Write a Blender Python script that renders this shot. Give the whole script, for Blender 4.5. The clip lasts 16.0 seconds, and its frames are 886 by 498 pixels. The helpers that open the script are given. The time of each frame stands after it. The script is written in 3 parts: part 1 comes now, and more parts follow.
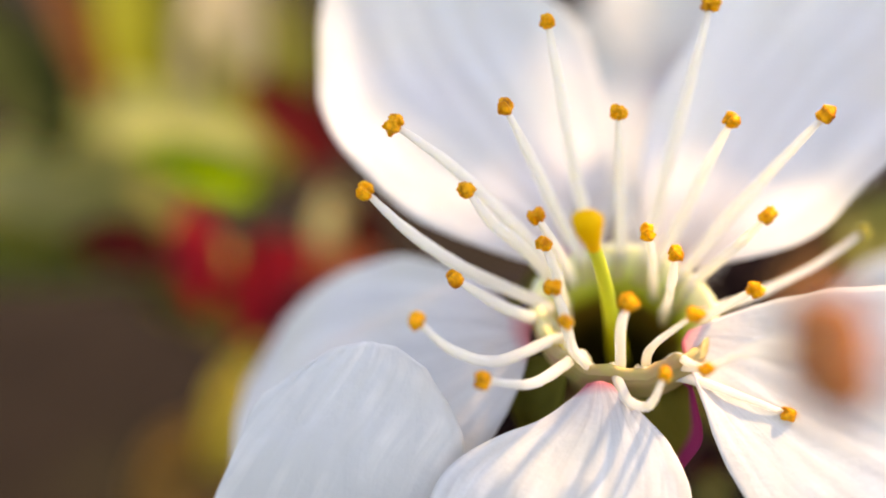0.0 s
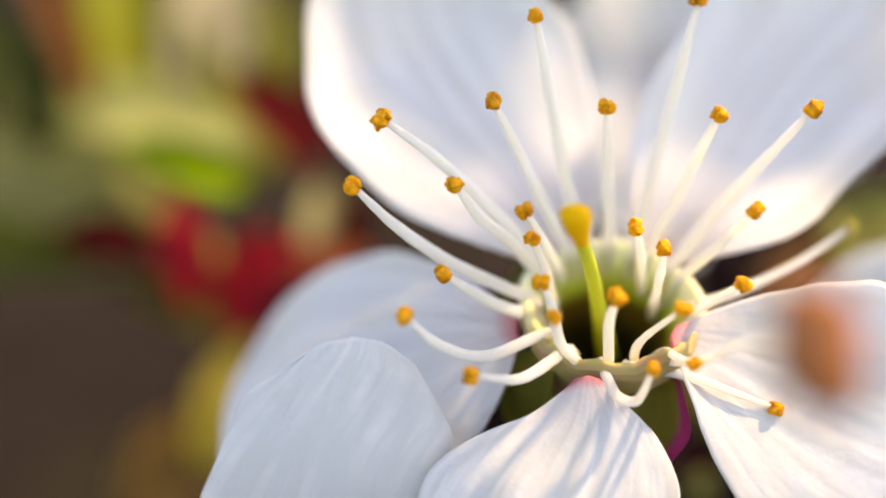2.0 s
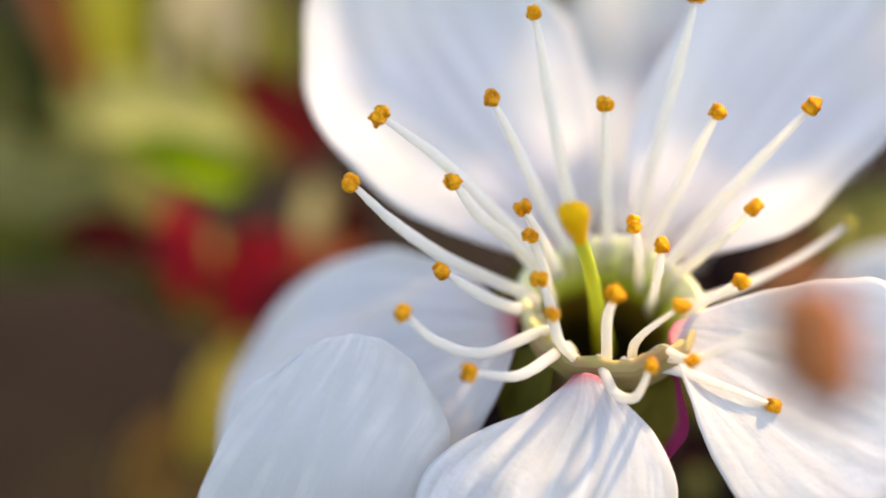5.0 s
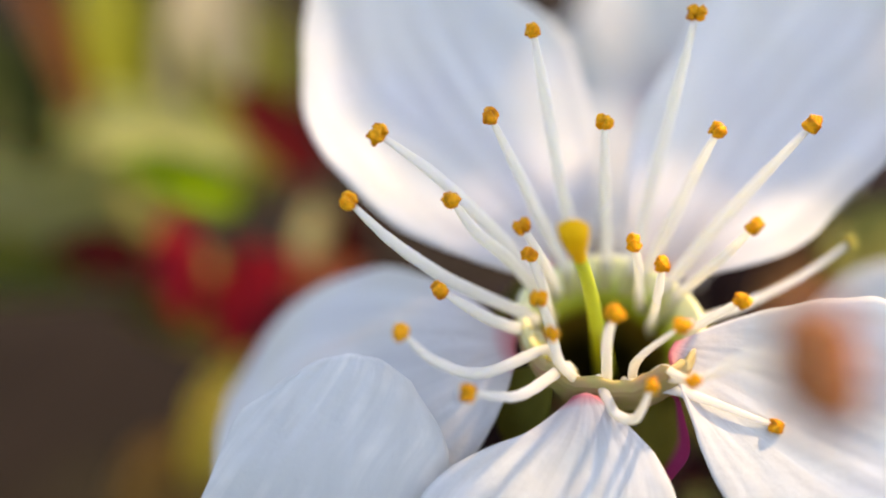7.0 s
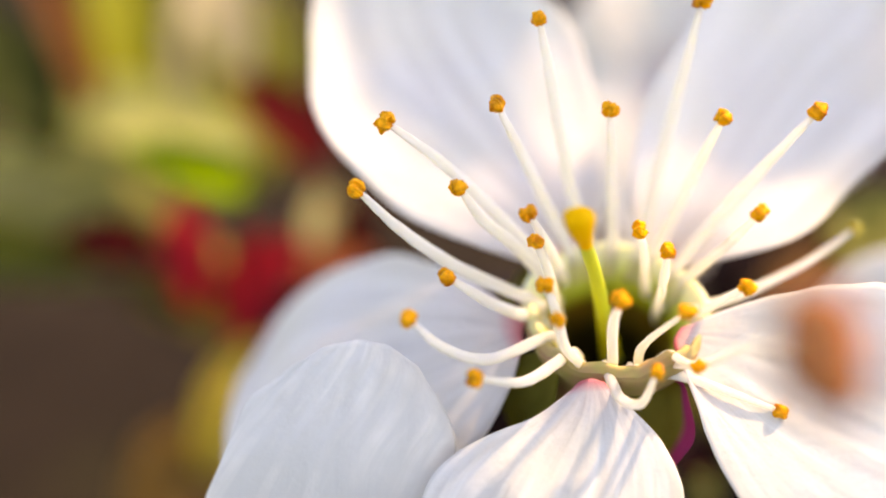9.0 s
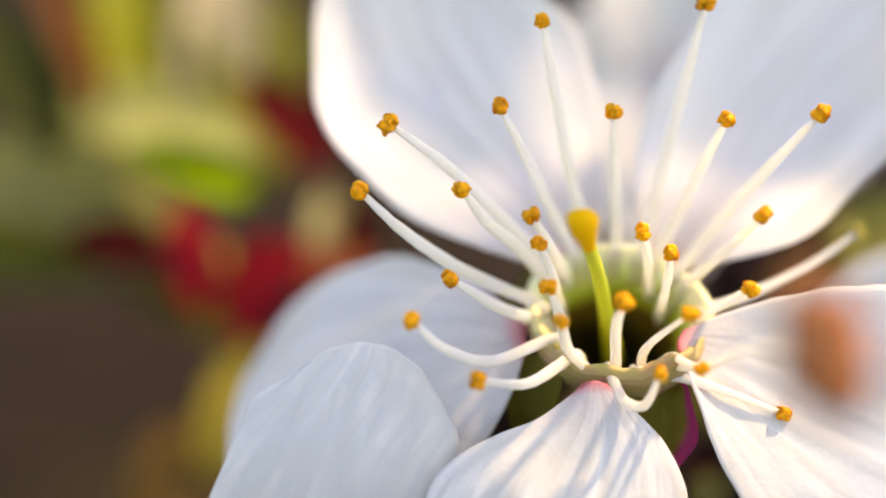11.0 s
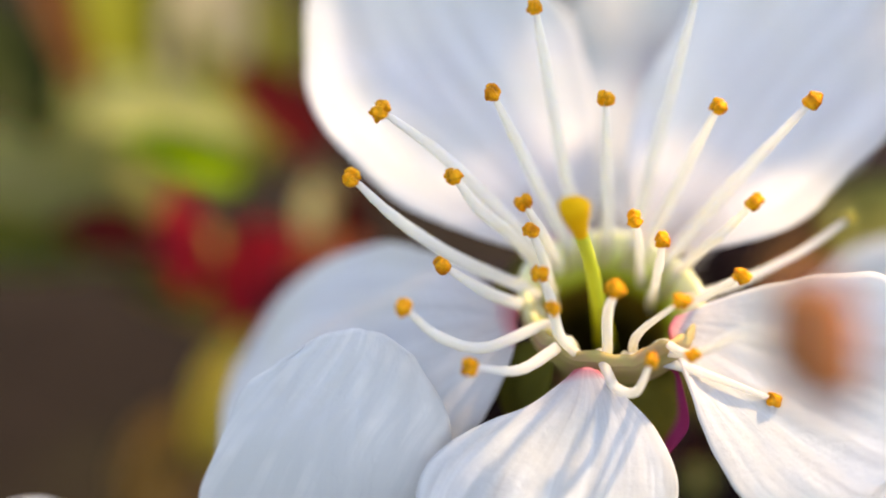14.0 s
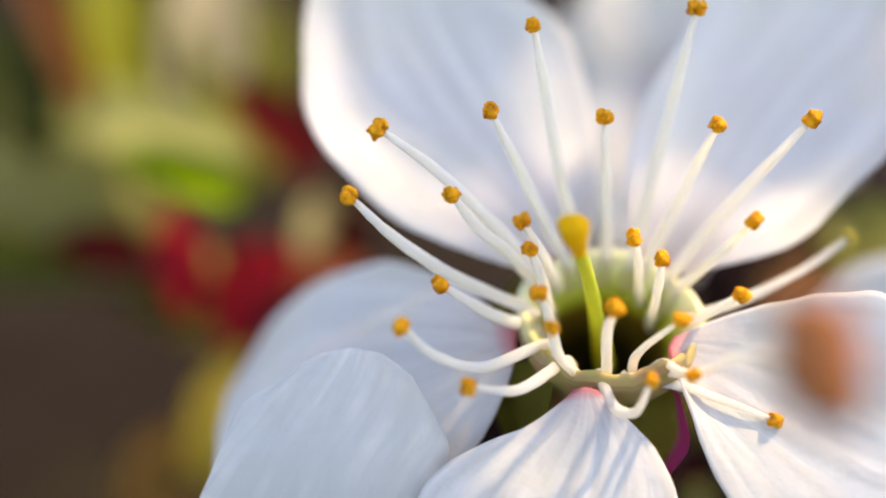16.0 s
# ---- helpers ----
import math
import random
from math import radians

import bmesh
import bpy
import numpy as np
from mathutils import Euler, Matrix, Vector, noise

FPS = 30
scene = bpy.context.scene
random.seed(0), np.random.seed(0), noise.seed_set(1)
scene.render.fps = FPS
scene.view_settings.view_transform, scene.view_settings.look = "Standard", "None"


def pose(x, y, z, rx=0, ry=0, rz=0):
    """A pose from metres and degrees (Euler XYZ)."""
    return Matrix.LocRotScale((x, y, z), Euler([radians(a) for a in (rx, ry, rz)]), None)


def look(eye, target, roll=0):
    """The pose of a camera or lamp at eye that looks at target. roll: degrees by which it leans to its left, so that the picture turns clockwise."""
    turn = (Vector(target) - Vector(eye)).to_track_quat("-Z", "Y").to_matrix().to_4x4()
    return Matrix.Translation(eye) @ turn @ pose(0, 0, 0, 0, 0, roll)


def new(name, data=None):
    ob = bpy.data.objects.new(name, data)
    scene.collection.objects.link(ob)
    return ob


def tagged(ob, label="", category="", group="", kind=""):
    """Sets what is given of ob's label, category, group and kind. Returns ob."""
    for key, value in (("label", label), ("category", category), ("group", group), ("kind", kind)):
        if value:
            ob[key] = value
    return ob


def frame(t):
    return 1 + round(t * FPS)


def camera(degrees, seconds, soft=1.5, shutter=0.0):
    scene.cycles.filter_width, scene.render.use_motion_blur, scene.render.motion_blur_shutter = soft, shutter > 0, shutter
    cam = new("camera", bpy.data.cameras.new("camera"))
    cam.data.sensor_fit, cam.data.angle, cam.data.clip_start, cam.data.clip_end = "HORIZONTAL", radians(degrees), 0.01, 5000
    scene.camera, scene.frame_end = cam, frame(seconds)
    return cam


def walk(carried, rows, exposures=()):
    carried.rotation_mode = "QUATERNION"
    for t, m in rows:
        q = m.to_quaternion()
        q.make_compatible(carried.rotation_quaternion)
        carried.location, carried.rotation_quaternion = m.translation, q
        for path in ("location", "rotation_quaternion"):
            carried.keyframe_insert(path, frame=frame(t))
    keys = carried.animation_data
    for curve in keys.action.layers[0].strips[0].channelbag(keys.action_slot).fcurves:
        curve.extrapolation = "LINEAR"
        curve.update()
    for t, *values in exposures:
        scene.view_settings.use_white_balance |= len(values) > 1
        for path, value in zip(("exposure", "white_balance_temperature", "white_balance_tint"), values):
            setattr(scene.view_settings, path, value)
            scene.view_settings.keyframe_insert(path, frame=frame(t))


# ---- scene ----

MM = 0.001
# The plant's axes: x to the right, y away from the lens, z across both, tilted as the lens looks down.
EYE_HEIGHT, TILT = 1.1, 30
RIG = pose(0, 0, EYE_HEIGHT, -TILT, 0, 0)

# ---- camera ----
cam = camera(46.9, 16.0, soft=2.0)
cam.data.dof.use_dof = True
cam.data.dof.focus_distance = 40.2 * MM
cam.data.dof.aperture_fstop = 10.5

# seconds, turn to the left, tilt up, lean (degrees), way forward (mm)
PATH = [
    (0.0, 0.000, 0.000, 0.000, 0.000), (0.5, -0.160, 0.035, -0.058, 0.076), (1.0, -0.272, -0.004, -0.081, 0.101),
    (1.5, -0.346, -0.064, -0.098, 0.078), (2.0, -0.674, -0.281, -0.057, 0.122), (2.5, -0.843, -0.562, -0.126, 0.126),
    (3.0, -0.860, -0.637, -0.114, 0.062), (3.5, -0.787, -0.647, -0.116, 0.083),
    (3.7, -0.835, -0.817, -0.064, 0.014), (4.2, -0.727, -0.753, -0.046, 0.076), (4.7, -0.728, -0.562, -0.028, 0.102),
    (5.2, -0.830, -0.382, -0.018, 0.144), (5.6, -0.955, -0.190, -0.020, 0.280), (5.8, -0.940, -0.010, -0.040, 0.300),
    (6.0, -0.826, 0.275, -0.042, 0.326), (6.5, -0.841, 0.464, -0.032, 0.391), (7.0, -0.865, 0.606, -0.018, 0.459),
    (7.5, -0.402, 0.876, 0.041, 0.387), (8.0, -1.219, -0.168, -0.091, 0.096), (8.2, -0.480, -0.150, -0.090, 0.092),
    (8.5, -0.296, -0.097, -0.087, 0.091),
    (9.0, -0.464, -0.121, -0.109, 0.125), (9.2, -0.047, -0.083, -0.060, 0.022),
    (9.8, 0.000, 0.000, 0.000, 0.000), (10.3, -0.160, 0.035, -0.058, 0.076), (10.8, -0.272, -0.004, -0.081, 0.101), (11.3, -0.348, -0.078, -0.060, 0.085),
    (11.5, -0.538, -0.319, 0.000, 0.146), (12.0, -0.745, -0.473, -0.013, 0.155), (12.5, -0.825, -0.515, -0.025, 0.116),
    (13.0, -0.871, -0.686, -0.084, 0.022), (13.5, -0.835, -0.817, -0.064, 0.014), (14.0, -0.727, -0.753, -0.046, 0.076),
    (14.5, -0.728, -0.562, -0.028, 0.102), (15.0, -0.830, -0.382, -0.018, 0.144), (15.5, -0.962, -0.165, -0.009, 0.301),
    (16.0, -0.847, 0.296, -0.016, 0.379),
]
# seconds, stops, kelvin, tint: the picture warms and brightens at times
EXPOSURES = [
    (0.0, 1.91, 10070, 21), (1.0, 1.89, 9870, 21), (2.0, 1.83, 9470, 19.5), (3.5, 1.80, 9020, 19.5), (5.0, 1.74, 8820, 18), (6.0, 1.69, 8720, 18), (7.0, 1.67, 8720, 18),
    (7.5, 1.72, 8920, 18), (8.0, 1.97, 10170, 21), (8.5, 2.01, 10370, 23), (9.0, 2.01, 10470, 23), (9.2, 1.99, 10370, 23), (9.8, 1.91, 10070, 21), (11.5, 1.83, 9570, 19.5),
    (12.5, 1.82, 9320, 19.5), (13.5, 1.78, 9020, 18), (15.0, 1.74, 8820, 18), (16.0, 1.71, 8720, 18),
]
EYE = pose(0, 0, EYE_HEIGHT, 90 - TILT, 0, 0)
walk(cam, [(t, EYE @ pose(0, 0, -ahead * MM, up, turn, lean)) for t, turn, up, lean, ahead in PATH], EXPOSURES)

# ---- light ----
SUN_ELEVATION, SUN_BEARING = 52, 60   # bearing: degrees clockwise from the way the lens looks
world = bpy.data.worlds.new("sky")
scene.world = world
world.use_nodes = True
sky = world.node_tree.nodes.new("ShaderNodeTexSky")
sky.sky_type, sky.sun_disc = "NISHITA", False
sky.sun_elevation, sky.sun_rotation = radians(SUN_ELEVATION), radians(SUN_BEARING)
sky.ozone_density = 3.0
background = world.node_tree.nodes["Background"]
background.inputs["Strength"].default_value = 0.15
world.node_tree.links.new(sky.outputs["Color"], background.inputs["Color"])

sun_data = bpy.data.lights.new("sun", "SUN")
sun_data.energy, sun_data.angle, sun_data.color = 1.85, radians(2.4), (1.0, 0.85, 0.58)
sun = new("sun", sun_data)
sun_way = Vector((math.sin(radians(SUN_BEARING)) * math.cos(radians(SUN_ELEVATION)),
                  math.cos(radians(SUN_BEARING)) * math.cos(radians(SUN_ELEVATION)), math.sin(radians(SUN_ELEVATION))))
sun.matrix_world = look(sun_way * 5, (0, 0, 0))


# ---- materials ----
class Mat:
    """A node material under construction."""

    def __init__(self, name):
        self.m = bpy.data.materials.new(name)
        self.m.use_nodes = True
        self.t = self.m.node_tree
        self.bsdf = self.t.nodes["Principled BSDF"]
        self.out = self.t.nodes["Material Output"]

    def node(self, kind, **values):
        n = self.t.nodes.new("ShaderNode" + kind)
        for key, value in values.items():
            n.inputs[key.replace("_", " ")].default_value = value
        return n

    def link(self, a, b):
        self.t.links.new(a, b)

    def ramp(self, source, *stops):
        n = self.t.nodes.new("ShaderNodeValToRGB")
        while len(n.color_ramp.elements) < len(stops):
            n.color_ramp.elements.new(0.5)
        for e, (at, colour) in zip(n.color_ramp.elements, stops):
            e.position, e.color = at, (*colour, 1)
        self.link(source, n.inputs["Fac"])
        return n.outputs["Color"]

    def noise(self, scale, detail=3.0, vector=None, rough=0.55):
        n = self.node("TexNoise", Scale=scale, Detail=detail, Roughness=rough)
        self.link(vector if vector else self.node("TexCoord").outputs["Object"], n.inputs["Vector"])
        return n.outputs["Fac"]

    def stretched(self, coord, scale):
        n = self.node("Mapping")
        n.inputs["Scale"].default_value = scale
        self.link(self.node("TexCoord").outputs[coord], n.inputs["Vector"])
        return n.outputs["Vector"]

    def mix(self, a, b, fac, mode="MIX"):
        n = self.t.nodes.new("ShaderNodeMix")
        n.data_type, n.blend_type = "RGBA", mode
        for socket, value in ((n.inputs[0], fac), (n.inputs[6], a), (n.inputs[7], b)):
            if isinstance(value, bpy.types.NodeSocket):
                self.link(value, socket)
            else:
                socket.default_value = (*value, 1) if isinstance(value, tuple) else value
        return n.outputs[2]

    def bump(self, height, strength, distance):
        n = self.node("Bump", Strength=strength, Distance=distance)
        self.link(height, n.inputs["Height"])
        return n.outputs["Normal"]

    def split(self, coord):
        n = self.t.nodes.new("ShaderNodeSeparateXYZ")
        self.link(self.node("TexCoord").outputs[coord], n.inputs[0])
        return n.outputs


def thin_material(name, colour_of, through_fac, rough=0.5, gloss=0.35, bump_strength=0.17, bump_depth=0.00015, veins=(46, 2.2, 1)):
    """Leaf or petal: part of the light goes through; veins run along the blade (UV: across, along)."""
    m = Mat(name)
    fine = m.noise(1.0, 4.0, m.stretched("UV", veins))
    broad = m.noise(1.0, 3.0, m.stretched("UV", (veins[0] * 0.28, veins[1] * 0.8, 1)))
    blend = m.node("Mix", Factor=0.5)
    m.link(fine, blend.inputs["A"])
    m.link(broad, blend.inputs["B"])
    vein = blend.outputs["Result"]
    colour = colour_of(m, vein)
    m.link(colour, m.bsdf.inputs["Base Color"])
    m.bsdf.inputs["Roughness"].default_value = rough
    m.bsdf.inputs["Specular IOR Level"].default_value = gloss
    cells = m.node("Bump", Strength=0.55, Distance=0.0001)
    m.link(m.noise(1500.0, 4.0), cells.inputs["Height"])
    m.link(m.bump(vein, bump_strength, bump_depth), cells.inputs["Normal"])
    normal = cells.outputs["Normal"]
    m.link(normal, m.bsdf.inputs["Normal"])
    thin = m.node("BsdfTranslucent")
    m.link(colour, thin.inputs["Color"])
    m.link(normal, thin.inputs["Normal"])
    both = m.node("MixShader")
    m.link(m.ramp(vein, (0.34, (through_fac * 0.75,) * 3), (0.66, (min(through_fac * 1.3, 0.9),) * 3)), both.inputs[0])
    m.link(m.bsdf.outputs[0], both.inputs[1])
    m.link(thin.outputs[0], both.inputs[2])
    m.link(both.outputs[0], m.out.inputs["Surface"])
    return m.m


def petal_colour(m, vein):
    x, y, z = m.split("UV")
    white = m.mix((0.885, 0.89, 0.89), (0.775, 0.78, 0.79), m.ramp(vein, (0.38, (0, 0, 0)), (0.64, (1, 1, 1))))
    blotch = m.ramp(m.noise(210.0, 4.0), (0.40, (0, 0, 0)), (0.68, (0.6, 0.6, 0.6)))
    white = m.mix(white, (0.84, 0.83, 0.76), blotch)
    white = m.mix(white, (0.72, 0.63, 0.66), m.ramp(y, (0.04, (0.5, 0.5, 0.5)), (0.34, (0, 0, 0))))
    base = m.ramp(y, (0.0, (1, 1, 1)), (0.08, (0, 0, 0)))
    return m.mix(white, (0.82, 0.26, 0.30), base)


def light_streak_colour(m, vein):
    """Pale streaks slantwise down the folded tip: light through it, put into the colour."""
    along = m.node("VectorMath")
    along.operation = "DOT_PRODUCT"
    along.inputs[1].default_value = (1.0, -0.42, 0.0)
    m.link(m.node("TexCoord").outputs["UV"], along.inputs[0])
    x, y, z = m.split("UV")
    place = m.node("CombineXYZ")
    m.link(along.outputs["Value"], place.inputs[0])
    m.link(y, place.inputs[1])
    spread = m.node("Mapping")
    spread.inputs["Scale"].default_value = (11, 0.9, 1)
    m.link(place.outputs[0], spread.inputs["Vector"])
    light_streak = m.ramp(m.noise(1.0, 3.0, spread.outputs[0]), (0.46, (0, 0, 0)), (0.60, (1, 1, 1)))
    fade = m.ramp(m.noise(1.0, 2.0, m.stretched("UV", (2.6, 3.4, 1))), (0.40, (0.08, 0.08, 0.08)), (0.62, (0.6, 0.6, 0.6)))
    return m.mix(m.mix((0.78, 0.79, 0.78), (0.73, 0.745, 0.745), vein), (0.93, 0.92, 0.90), m.mix((0.0, 0.0, 0.0), light_streak, fade))


PETAL = thin_material("petal", petal_colour, 0.5, rough=0.45, gloss=0.3)
PETAL_TIP = thin_material("petal_tip", light_streak_colour, 0.5, rough=0.45, gloss=0.3)


def plain_leaf(name, a, b, edge=None, through_fac=0.62):
    def colour(m, vein):
        c = m.mix(a, b, vein)
        c = m.mix(c, tuple(v * 0.6 for v in a), m.noise(260.0, 3.0))
        if edge:
            x, y, z = m.split("UV")
            c = m.mix(c, edge, m.ramp(x, (0.09, (1, 1, 1)), (0.18, (0, 0, 0))))
        return c
    return thin_material(name, colour, through_fac, rough=0.6, gloss=0.08, veins=(14, 3, 1))


LEAF_GREEN = plain_leaf("leaf_green", (0.36, 0.56, 0.015), (0.50, 0.70, 0.03))
LEAF_PALE = plain_leaf("leaf_pale", (0.58, 0.60, 0.22), (0.67, 0.68, 0.29))
LEAF_OLIVE = plain_leaf("leaf_olive", (0.58, 0.53, 0.18), (0.68, 0.62, 0.24))
LEAF_YELLOW = plain_leaf("leaf_yellow", (0.33, 0.36, 0.03), (0.42, 0.44, 0.05))
LEAF_MOSS = plain_leaf("leaf_moss", (0.24, 0.26, 0.04), (0.33, 0.34, 0.06))
LEAF_GOLD = plain_leaf("leaf_gold", (0.72, 0.60, 0.12), (0.80, 0.68, 0.16))
LEAF_GREY = plain_leaf("leaf_grey", (0.60, 0.55, 0.38), (0.68, 0.63, 0.45))
LEAF_BEIGE = plain_leaf("leaf_beige", (0.58, 0.54, 0.28), (0.68, 0.63, 0.36))
LEAF_RUST = plain_leaf("leaf_rust", (0.30, 0.19, 0.06), (0.38, 0.23, 0.08))
LEAF_BROWN = plain_leaf("leaf_brown", (0.22, 0.085, 0.02), (0.31, 0.12, 0.03))
LEAF_TAN = plain_leaf("leaf_tan", (0.42, 0.20, 0.08), (0.50, 0.27, 0.12))
LEAF_SAGE = plain_leaf("leaf_sage", (0.31, 0.32, 0.08), (0.40, 0.40, 0.12))
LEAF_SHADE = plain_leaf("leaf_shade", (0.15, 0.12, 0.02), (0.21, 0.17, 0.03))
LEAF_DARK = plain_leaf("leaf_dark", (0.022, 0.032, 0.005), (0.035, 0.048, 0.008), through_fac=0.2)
SCALE_RED = plain_leaf("scale_red", (0.62, 0.022, 0.042), (0.74, 0.055, 0.075))
SCALE_DARK = plain_leaf("scale_dark", (0.12, 0.012, 0.010), (0.19, 0.018, 0.016))
SCALE_WINE = plain_leaf("scale_wine", (0.20, 0.010, 0.014), (0.26, 0.018, 0.018))
SCALE_PEACH = plain_leaf("scale_peach", (0.76, 0.22, 0.09), (0.82, 0.32, 0.14))
SEPAL = plain_leaf("sepal", (0.22, 0.20, 0.03), (0.31, 0.26, 0.05))
SEPAL_FLUSHED = plain_leaf("sepal_flushed", (0.24, 0.20, 0.025), (0.32, 0.25, 0.05), edge=(0.42, 0.05, 0.16))


def solid(name, build):
    m = Mat(name)
    build(m)
    return m.m


def filament_look(m):
    c = m.mix((0.93, 0.90, 0.82), (0.87, 0.83, 0.72), m.ramp(m.noise(1.0, 3.0, m.stretched("UV", (7, 5, 1))), (0.35, (0, 0, 0)), (0.65, (1, 1, 1))))
    x, y, z = m.split("UV")
    c = m.mix(c, (0.70, 0.66, 0.34), m.ramp(y, (0.10, (1, 1, 1)), (0.36, (0, 0, 0))))
    m.link(c, m.bsdf.inputs["Base Color"])
    m.bsdf.inputs["Roughness"].default_value = 0.55
    m.bsdf.inputs["Specular IOR Level"].default_value = 0.08
    m.bsdf.inputs["Subsurface Weight"].default_value = 0.7
    m.bsdf.inputs["Subsurface Radius"].default_value = (1.0, 0.9, 0.6)
    m.bsdf.inputs["Subsurface Scale"].default_value = 0.0008
    normal = m.bump(m.noise(2600.0, 3.0), 0.25, 0.00005)
    m.link(normal, m.bsdf.inputs["Normal"])
    thin, lit = m.node("BsdfTranslucent"), m.node("MixShader", Fac=0.4)
    m.link(c, thin.inputs["Color"])
    m.link(m.bsdf.outputs[0], lit.inputs[1])
    m.link(thin.outputs[0], lit.inputs[2])
    clear, both = m.node("BsdfTransparent"), m.node("MixShader", Fac=0.14)
    m.link(lit.outputs[0], both.inputs[1])
    m.link(clear.outputs[0], both.inputs[2])
    m.link(both.outputs[0], m.out.inputs["Surface"])


def anther_look(a, b, dark):
    def build(m):
        info = m.node("ObjectInfo")
        shift = m.node("VectorMath")
        m.link(m.node("TexCoord").outputs["Object"], shift.inputs[0])
        m.link(info.outputs["Random"], shift.inputs[1])
        grain = m.noise(3200.0, 5.0, shift.outputs[0], 0.7)
        patch = m.noise(1500.0, 2.0, shift.outputs[0])
        c = m.mix(a, b, m.ramp(grain, (0.35, (0, 0, 0)), (0.65, (1, 1, 1))))
        c = m.mix(c, dark, m.ramp(patch, (0.54, (0, 0, 0)), (0.70, (1, 1, 1))))
        bent = m.node("MixRGB", Fac=0.2)
        bent.blend_type = "LINEAR_LIGHT"
        m.link(m.node("TexCoord").outputs["UV"], bent.inputs[1])
        m.link(m.node("TexNoise", Scale=1600.0, Detail=3.0).outputs["Color"], bent.inputs[2])
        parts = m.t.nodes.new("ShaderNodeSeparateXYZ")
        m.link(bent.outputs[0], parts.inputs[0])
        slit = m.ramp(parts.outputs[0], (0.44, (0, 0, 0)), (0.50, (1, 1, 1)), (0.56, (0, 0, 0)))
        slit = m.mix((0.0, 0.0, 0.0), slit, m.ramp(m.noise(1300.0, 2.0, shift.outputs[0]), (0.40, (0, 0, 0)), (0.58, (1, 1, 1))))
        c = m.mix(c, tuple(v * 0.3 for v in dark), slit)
        cells = m.node("TexVoronoi", Scale=2300.0)
        cells.feature = "DISTANCE_TO_EDGE"
        warped = m.node("MixRGB", Fac=0.0003)
        warped.blend_type = "ADD"
        m.link(shift.outputs[0], warped.inputs[1])
        m.link(m.node("TexNoise", Scale=2500.0, Detail=2.0).outputs["Color"], warped.inputs[2])
        m.link(warped.outputs[0], cells.inputs["Vector"])
        crack = m.ramp(cells.outputs["Distance"], (0.0, (0.55, 0.55, 0.55)), (0.09, (0, 0, 0)))
        c = m.mix(c, tuple(v * 0.45 for v in dark), crack)
        m.link(c, m.bsdf.inputs["Base Color"])
        m.bsdf.inputs["Roughness"].default_value = 0.6
        m.bsdf.inputs["Specular IOR Level"].default_value = 0.15
        m.bsdf.inputs["Subsurface Weight"].default_value = 0.2
        m.bsdf.inputs["Subsurface Radius"].default_value = (1.0, 0.5, 0.1)
        m.bsdf.inputs["Subsurface Scale"].default_value = 0.0002
        m.link(m.bump(grain, 0.8, 0.00008), m.bsdf.inputs["Normal"])
    return build


def cup_look(m):
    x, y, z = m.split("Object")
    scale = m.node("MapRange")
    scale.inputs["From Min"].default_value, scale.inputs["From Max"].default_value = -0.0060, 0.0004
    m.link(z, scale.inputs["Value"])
    # Lower stops: olive brown, with the deep cup's shade put into the colour.
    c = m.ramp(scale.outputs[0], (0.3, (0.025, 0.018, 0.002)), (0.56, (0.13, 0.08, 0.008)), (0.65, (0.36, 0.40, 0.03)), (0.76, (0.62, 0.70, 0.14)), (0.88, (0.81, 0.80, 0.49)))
    near = m.node("MapRange")
    near.inputs["From Min"].default_value, near.inputs["From Max"].default_value = 0.0006, -0.0022
    m.link(y, near.inputs["Value"])
    # Mottled olive to brown tint, growing towards the rim's near side.
    near_rim_tint = m.mix((0.38, 0.35, 0.12), (0.45, 0.27, 0.15), m.ramp(m.noise(750.0, 4.0), (0.3, (0, 0, 0)), (0.72, (1, 1, 1))))
    c = m.mix(c, near_rim_tint, m.mix((0.0, 0.0, 0.0), m.ramp(scale.outputs[0], (0.6, (0, 0, 0)), (0.85, (1, 1, 1))), near.outputs[0]))
    c = m.mix(c, (0.30, 0.27, 0.06), m.ramp(m.noise(700.0, 4.0), (0.55, (0, 0, 0)), (0.85, (0.4, 0.4, 0.4))))
    m.link(c, m.bsdf.inputs["Base Color"])
    m.bsdf.inputs["Roughness"].default_value = 0.5
    m.bsdf.inputs["Specular IOR Level"].default_value = 0.15
    m.bsdf.inputs["Subsurface Weight"].default_value = 0.35
    m.bsdf.inputs["Subsurface Radius"].default_value = (0.9, 0.9, 0.35)
    m.bsdf.inputs["Subsurface Scale"].default_value = 0.0010
    m.link(m.bump(m.noise(1500.0, 4.0), 0.4, 0.00008), m.bsdf.inputs["Normal"])


def tube_look(m):
    c = m.mix((0.28, 0.26, 0.07), (0.36, 0.20, 0.12), m.ramp(m.noise(900.0, 4.0), (0.3, (0, 0, 0)), (0.72, (1, 1, 1))))
    m.link(c, m.bsdf.inputs["Base Color"])
    m.bsdf.inputs["Roughness"].default_value = 0.55
    m.bsdf.inputs["Specular IOR Level"].default_value = 0.2
    m.link(m.bump(m.noise(1600.0, 4.0), 0.4, 0.00008), m.bsdf.inputs["Normal"])


